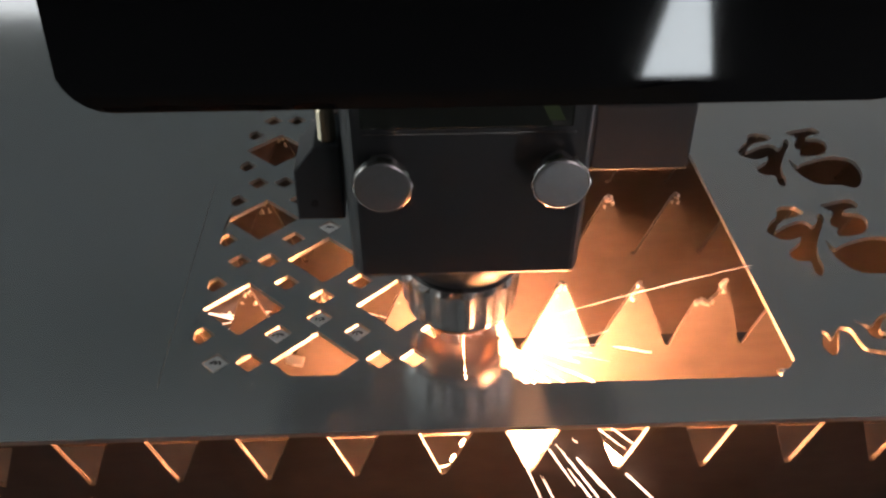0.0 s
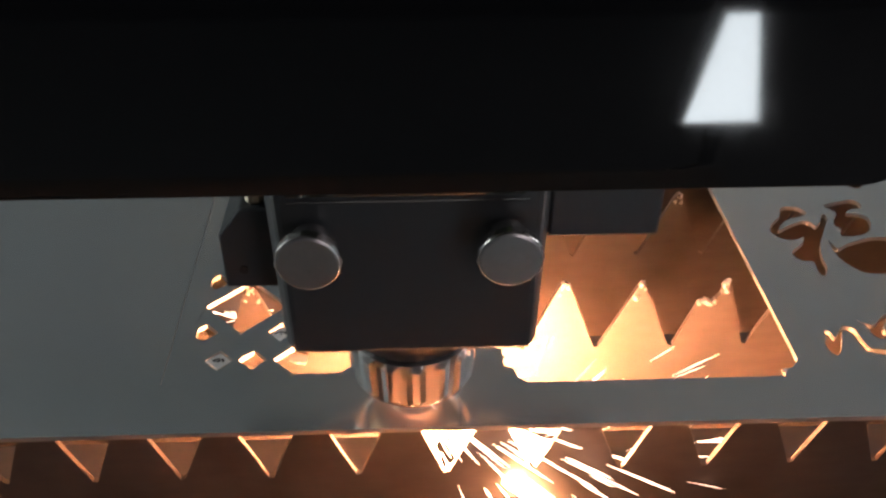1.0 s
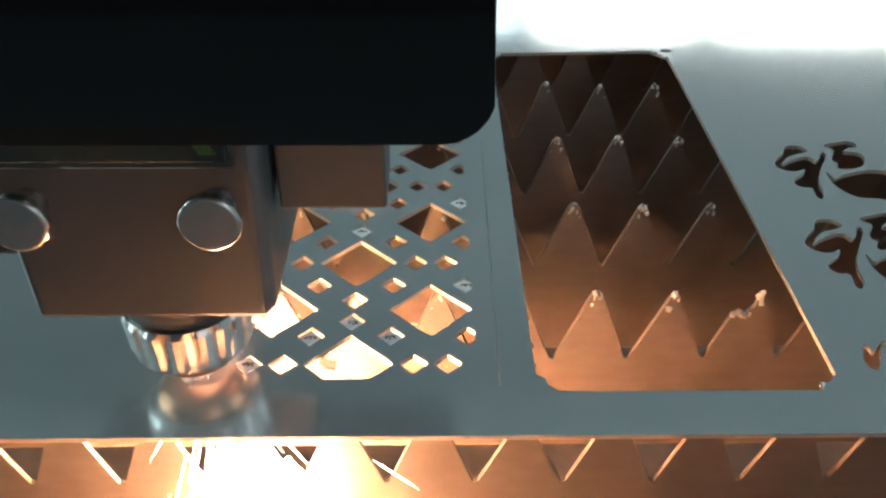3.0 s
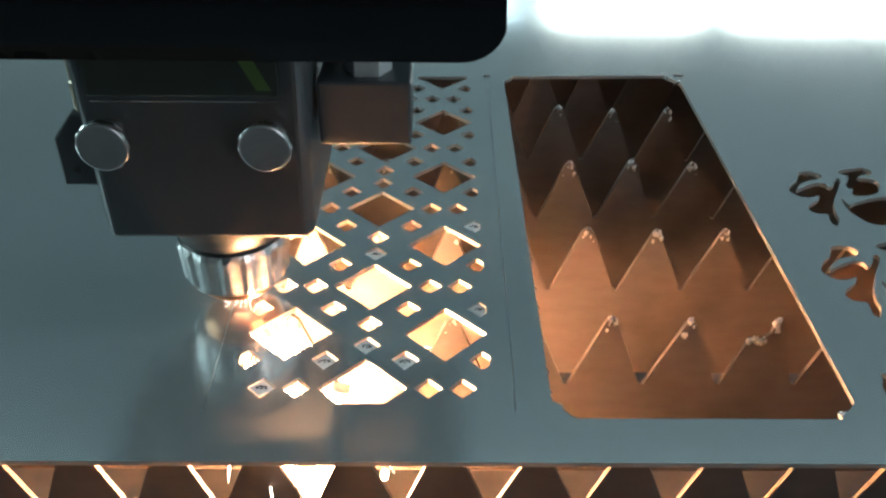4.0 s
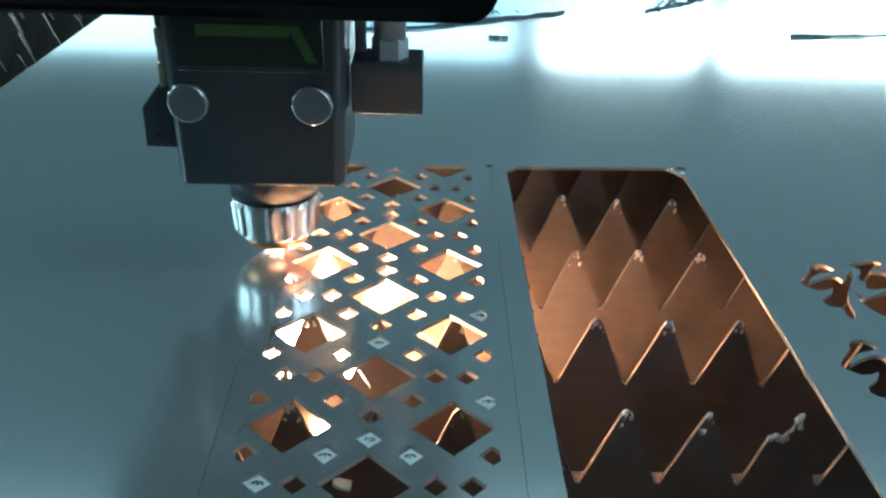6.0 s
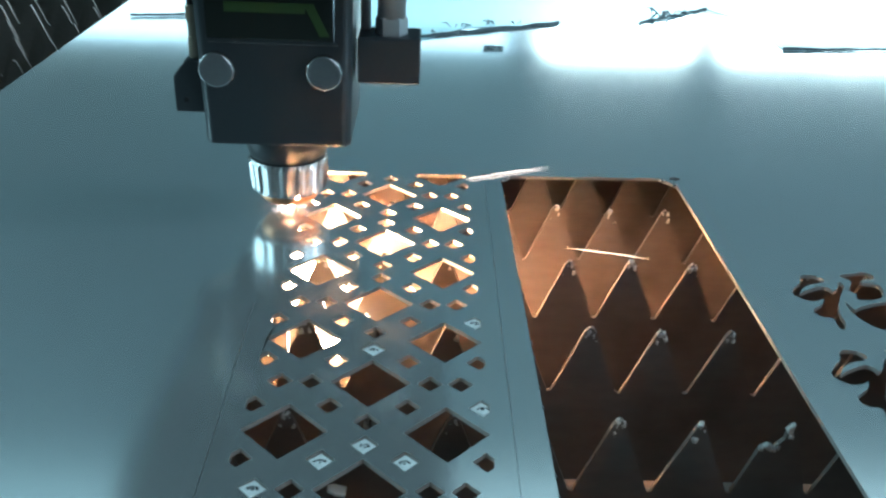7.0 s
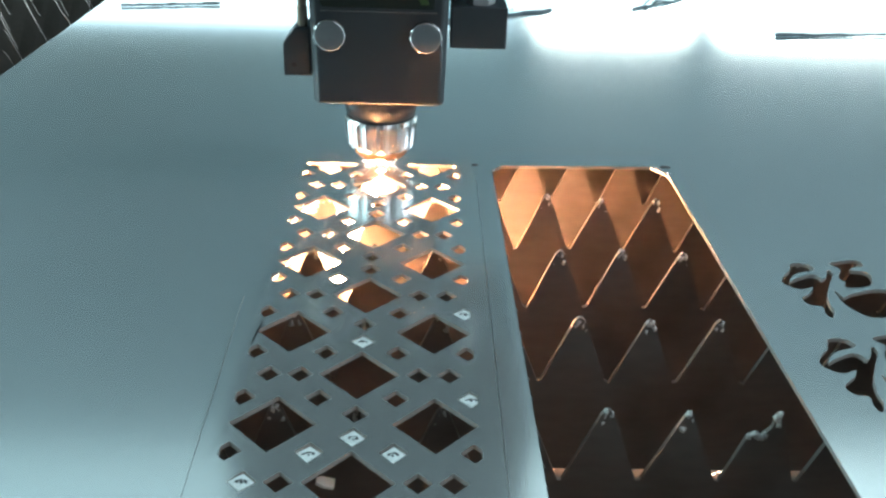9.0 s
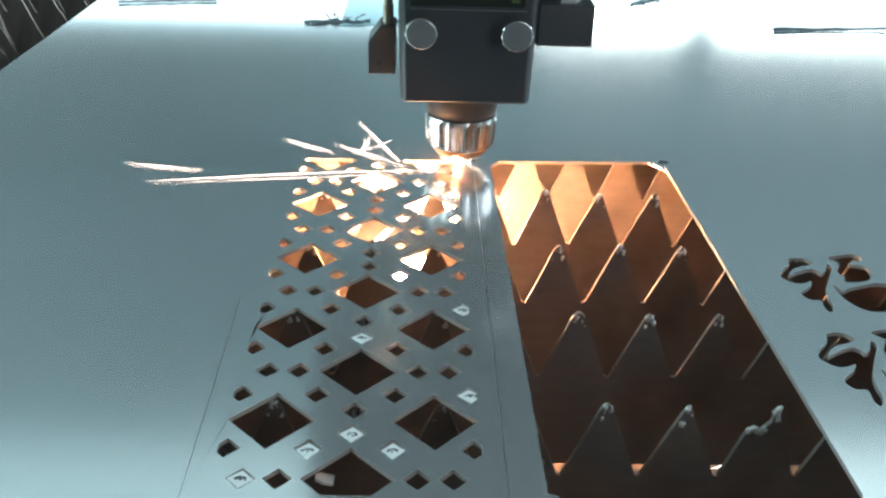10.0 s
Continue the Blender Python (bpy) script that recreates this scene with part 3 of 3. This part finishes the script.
for k in range(9):
    s = (k + 0.5) / 9
    lb = lump(0.0022 + 0.0022 * s, 40 + k, (0.9, 0.9, 1.9), 0.6, 2)
    bmesh.ops.translate(lb, verts=lb.verts, vec=(0.001 + 0.012 * s + rnd.gauss(0, 0.0022), rnd.gauss(0, 0.0022), -0.0135 - 0.070 * s))
    part("jet", lb, M_PLASMA, plume, "", True)
part("root", lump(0.0032, 5, (1.2, 0.9, 0.65), 0.25), M_ROOT, plume, "white-hot root of the jet", True).location = (-0.0005, 0, -0.0054)
# unseen glowing drops below the slats, added to light them from underneath
drops = bmesh.new()
for k in range(90):
    lb = lump(rnd.uniform(0.0015, 0.0045), 90 + k, (0.8, 0.8, 1.4), 0.5, 1)
    fall = rnd.random() ** 1.3
    bmesh.ops.translate(lb, verts=lb.verts, vec=(0.006 + 0.042 * fall + rnd.gauss(0, 0.014), 0.012 + rnd.gauss(0, 0.006 + 0.010 * fall), -0.097 - 0.056 * fall))
    me = bpy.data.meshes.new("tmp")
    lb.to_mesh(me)
    lb.free()
    drops.from_mesh(me)
    bpy.data.meshes.remove(me)
tagged(part("glow_drops", drops, M_DROP, plume, "unseen glowing drops that light the slats from below", True), kind="stuff")
spray = bmesh.new()
for k in range(110):
    a, el = rnd.gauss(0, 0.42), -rnd.uniform(0.15, 1.2)
    d = Vector((math.cos(a) * math.cos(el), math.sin(a) * math.cos(el), math.sin(el)))
    s0, ln = rnd.uniform(0.012, 0.075), rnd.uniform(0.008, 0.030)
    tb = tube([Vector((0, 0, -0.005)) + d * (s0 + ln * j / 4) + Vector((0, 0, -0.6 * (s0 + ln * j / 4) ** 2)) for j in range(5)], rnd.uniform(0.00015, 0.0003), 4, True)
    me = bpy.data.meshes.new("tmp")
    tb.to_mesh(me)
    tb.free()
    spray.from_mesh(me)
    bpy.data.meshes.remove(me)
tagged(part("spray", spray, M_SPARK, plume, "fine shower of sparks"), kind="stuff")
# short sparks over the sheet, which also stand in for the nozzle glare
skim = bmesh.new()
for k in range(18):
    a, ln, zz = rnd.gauss(0, 0.9), rnd.uniform(0.003, 0.010), rnd.uniform(0.0002, 0.0022)
    s0 = rnd.uniform(0.001, 0.005)
    tb = tube([Vector((math.cos(a) * (s0 + ln * j / 3), math.sin(a) * (s0 + ln * j / 3), 0.0006 + zz * j / 3)) for j in range(4)], rnd.uniform(0.00006, 0.00012), 4, True)
    me = bpy.data.meshes.new("tmp")
    tb.to_mesh(me)
    tb.free()
    skim.from_mesh(me)
    bpy.data.meshes.remove(me)
tagged(part("glare_sparks", skim, M_SPARK, plume, "short sparks skimming the sheet, also the glare beside the nozzle"), kind="stuff")

# the fan of sparks thrown up through the long opening as the cut rounds the corner
spark_fan = tagged(empty("spark_fan"), "fan of glowing sparks flying up through the long opening", "sparks")
rf = random.Random(63)
for k in range(46):
    a, el = rf.gauss(0.30, 0.34), abs(rf.gauss(0.12, 0.16))
    s0, ln = rf.uniform(0.012, 0.085), rf.uniform(0.006, 0.030)
    d = Vector((math.cos(a) * math.cos(el), math.sin(a) * math.cos(el), math.sin(el)))
    bend = rf.uniform(-2.0, 0.5)
    part("spark", tube([d * (s0 + ln * j / 4) + Vector((0, 0, bend * (s0 + ln * j / 4) ** 2)) for j in range(5)], rf.uniform(0.00005, 0.00015), 4, True), M_SPARK, spark_fan)

# single sparks that skip over the sheet: time, start and end over the sheet
FLIGHTS = [
    (0.0, 0.088, 0.019, 0.178, 0.049), (0.5, 0.090, 0.010, 0.175, 0.050), (0.5, 0.100, 0.000, 0.200, 0.035), (0.5, 0.085, 0.000, 0.120, 0.030),
    (4.5, 0.016, 0.073, 0.063, 0.083), (4.5, 0.048, 0.015, 0.092, -0.016), (4.5, 0.092, -0.016, 0.136, -0.031),
    (5.0, -0.044, 0.085, 0.036, -0.010), (5.0, 0.004, 0.089, 0.115, 0.052), (5.0, 0.041, 0.069, 0.124, 0.031), (5.0, 0.081, 0.033, 0.140, -0.011), (5.0, -0.033, 0.108, 0.097, 0.160), (5.0, 0.0594, 0.0071, 0.0900, -0.0280),
    (5.5, 0.013, 0.105, 0.191, 0.038), (5.5, -0.028, 0.085, 0.018, -0.015), (5.5, -0.030, 0.118, 0.020, 0.080),
    (7.0, 0.046, 0.273, 0.099, 0.297), (7.0, 0.095, 0.184, 0.138, 0.173),
    (7.5, -0.044, 0.208, 0.032, 0.060), (7.5, -0.039, 0.212, 0.049, 0.085), (7.5, 0.055, 0.144, 0.080, 0.099), (7.5, 0.067, 0.086, 0.082, 0.070), (7.5, 0.064, 0.239, 0.142, 0.273),
    (8.5, -0.184, 0.153, -0.054, 0.258),
    (10.0, -0.132, 0.240, 0.040, 0.265), (10.0, -0.152, 0.267, -0.104, 0.258), (10.0, -0.018, 0.348, 0.015, 0.269), (10.0, -0.030, 0.305, 0.015, 0.269), (10.0, -0.064, 0.311, -0.028, 0.288),
]
flying = []
for n_, (t, x0, y0, x1, y1) in enumerate(FLIGHTS):
    ln = math.hypot(x1 - x0, y1 - y0)
    bow = random.uniform(-0.008, 0.010) * ln
    pts = [(ln * (k / 8 - 0.5), bow * math.sin(math.pi * k / 8), 0.004 * ln * math.sin(math.pi * k / 8)) for k in range(9)]
    sp = tagged(part("flying_spark", tube(pts, 0.00010 if t in (5.0, 7.5) else 0.00007, 5, True), M_SPARK, None, "", True), "thin glowing orange-white spark streak", "spark", "flying sparks")
    flying.append((sp, t, (x0 + x1) / 2, (y0 + y1) / 2, math.degrees(math.atan2(y1 - y0, x1 - x0))))

# forked bursts where a spark breaks up: time and place
BURSTS = [(0.0, 0.083, 0.004), (0.5, 0.105, 0.012), (0.5, 0.128, 0.026), (4.5, 0.092, -0.016), (5.0, 0.0895, 0.0385), (5.0, 0.1026, 0.0130), (5.0, 0.043, 0.067),
          (7.5, 0.067, 0.086), (7.5, 0.033, 0.090), (10.0, -0.012, 0.292)]
for n_, (t, x, y) in enumerate(BURSTS):
    bm = bmesh.new()
    rb = random.Random(200 + n_)
    away = math.atan2(y - 0.1, x + 0.03)
    for k in range(8):
        a = away + rb.gauss(0, 0.9)
        ln = rb.uniform(0.006, 0.030)
        zz = rb.uniform(-0.15, 0.35)
        tb = tube([Vector((math.cos(a + 0.04 * j), math.sin(a + 0.04 * j), zz)) * ln * j / 4 for j in range(5)], rb.uniform(0.00003, 0.00006), 4, True)
        me = bpy.data.meshes.new("tmp")
        tb.to_mesh(me)
        tb.free()
        bm.from_mesh(me)
        bpy.data.meshes.remove(me)
    sp = tagged(part("spark_burst", bm, M_SPARK), "tiny glowing forked burst of sparks", "spark", "spark bursts")
    flying.append((sp, t, x, y, 0.0))

# ---- unseen beam behind the head, blocks the window reflection in the sheet ----
gantry = tagged(empty("blocker_beam"), "unseen grey-blue beam that blocks the window reflection in the sheet", "gantry")
part("beam", box(-1.32, 1.96, 0.0, 0.15, 0.150, 0.67, 0.006), M_BEAM, gantry)
# plate added so the mirrored window ends in a crisp edge
part("skirt", box(-1.32, 1.96, -0.003, -0.0002, 0.045, 0.26), M_BEAM, gantry, "thin unseen plate that sets the reflection edge")
for gx in (-1.16, 1.79):
    part("end_carriage", box(gx - 0.05, gx + 0.05, 0.001, 0.21, -0.0918, 0.1498, 0.006), M_BEAM, gantry)

# where the beam meets the sheet, along the outline of the panel
CUT = [(0, 0.0540, 0.0221), (0.3, 0.0536, 0.0097), (0.5, 0.0527, -0.0035), (0.75, 0.0465, -0.0120), (1, 0.0349, -0.0145), (1.5, 0.0101, -0.0145),
       (2, -0.0183, -0.0145), (2.5, -0.0442, -0.0145), (2.6, -0.0479, -0.0103), (2.7, -0.0498, -0.0077), (3.2, -0.0545, 0.0155), (3.8, -0.0539, 0.0486),
       (4, -0.0534, 0.0602), (4.5, -0.0545, 0.0896), (5, -0.0537, 0.1164), (5.5, -0.0543, 0.1456), (6.3, -0.0546, 0.1886), (7, -0.0548, 0.2320),
       (7.5, -0.0545, 0.2605), (7.8, -0.0529, 0.2753), (8.05, -0.0481, 0.2833), (8.5, -0.0283, 0.2864), (9, -0.0006, 0.2864), (9.5, 0.0254, 0.2867),
       (10, 0.0490, 0.2853)]
# beam positions fitted to the reflection edge, not tied to the head
BLOCKER_Y = [(0.0, 0.458), (0.75, 0.402), (2.5, 0.400), (2.7, 0.408), (3.8, 0.485), (4.0, 0.502), (4.5, 0.561), (5.5, 0.640), (7.0, 0.755), (8.0, 0.788), (10.0, 0.786)]
TRAIL = [(0.0, -36), (0.2, -20), (0.4, -4), (0.6, 10), (1.0, 6), (1.5, -10), (2.0, -10), (2.3, -34), (2.5, -52), (3.0, -70), (3.4, -72), (4.0, -64), (5.5, -68), (7.0, -68), (7.5, -76),
         (8.0, -96), (8.5, -118), (9.0, -134), (9.5, -144), (10.0, -152)]


def cut_at(t):
    ts = [r[0] for r in CUT]
    return float(np.interp(t, ts, [r[1] for r in CUT])), float(np.interp(t, ts, [r[2] for r in CUT]))


def motions():
    walk(laser_head, [(t, pose(x, y, 0)) for t, x, y in CUT])
    # the added panel slides aside so that its patch leaves the cover
    walk(patch_light, [(t, pose(x, 0, 0)) for t, x in ((0.0, 0.0), (0.8, 0.0), (1.0, 0.02), (1.5, 0.16), (2.0, 0.26), (3.0, 0.36), (10.0, 0.36))])
    walk(gantry, [(t, pose(0, y, 0)) for t, y in BLOCKER_Y])
    rows = []
    for k in range(51):
        t = k * 0.2
        yaw = float(np.interp(t, [r[0] for r in TRAIL], [r[1] for r in TRAIL])) + 6 * math.sin(k * 2.3)
        rows.append((t, pose(*cut_at(t), 0, 0, 0, yaw)))
    walk(plume, rows)
    walk(spark_fan, [(0.0, pose(0.060, 0.012, -0.130, 0, 0, -30)), (0.2, pose(0.062, 0.008, 0.001, 0, 0, -4)), (0.5, pose(0.063, -0.002, 0.002)), (0.8, pose(0.061, -0.010, 0.001, 0, 0, 6)),
                     (1.0, pose(0.070, -0.010, -0.050, 0, 0, 4)), (1.3, pose(0.070, -0.010, -0.240)), (10.0, pose(0.070, -0.010, -0.240))])
    for sp, t, x, y, yaw in flying:
        rows = []
        if t > 0.3:
            cx, cy = cut_at(t - 0.2)
            rows += [(0.0, pose(cx, cy, -0.07, 0, 0, yaw)), (t - 0.2, pose(cx, cy, -0.07, 0, 0, yaw)), (t - 0.1, pose((cx + x) / 2, (cy + y) / 2, 0.004, 0, 0, yaw))]
        rows.append((t, pose(x, y + 0.0012, 0.0007, 0, 0, yaw)))
        if t < 9.7:
            dx, dy = math.cos(radians(yaw)), math.sin(radians(yaw))
            if (x - cut_at(t)[0]) * dx + (y - cut_at(t)[1]) * dy < 0:
                dx, dy = -dx, -dy
            rows += [(t + 0.15, pose(x + 0.10 * dx, y + 0.10 * dy, -0.02, 0, 0, yaw)), (t + 0.4, pose(x + 0.2 * dx, y + 0.2 * dy, -0.29, 0, 0, yaw)),
                     (10.0, pose(x + 0.2 * dx, y + 0.2 * dy, -0.29, 0, 0, yaw))]
        walk(sp, rows)


motions()
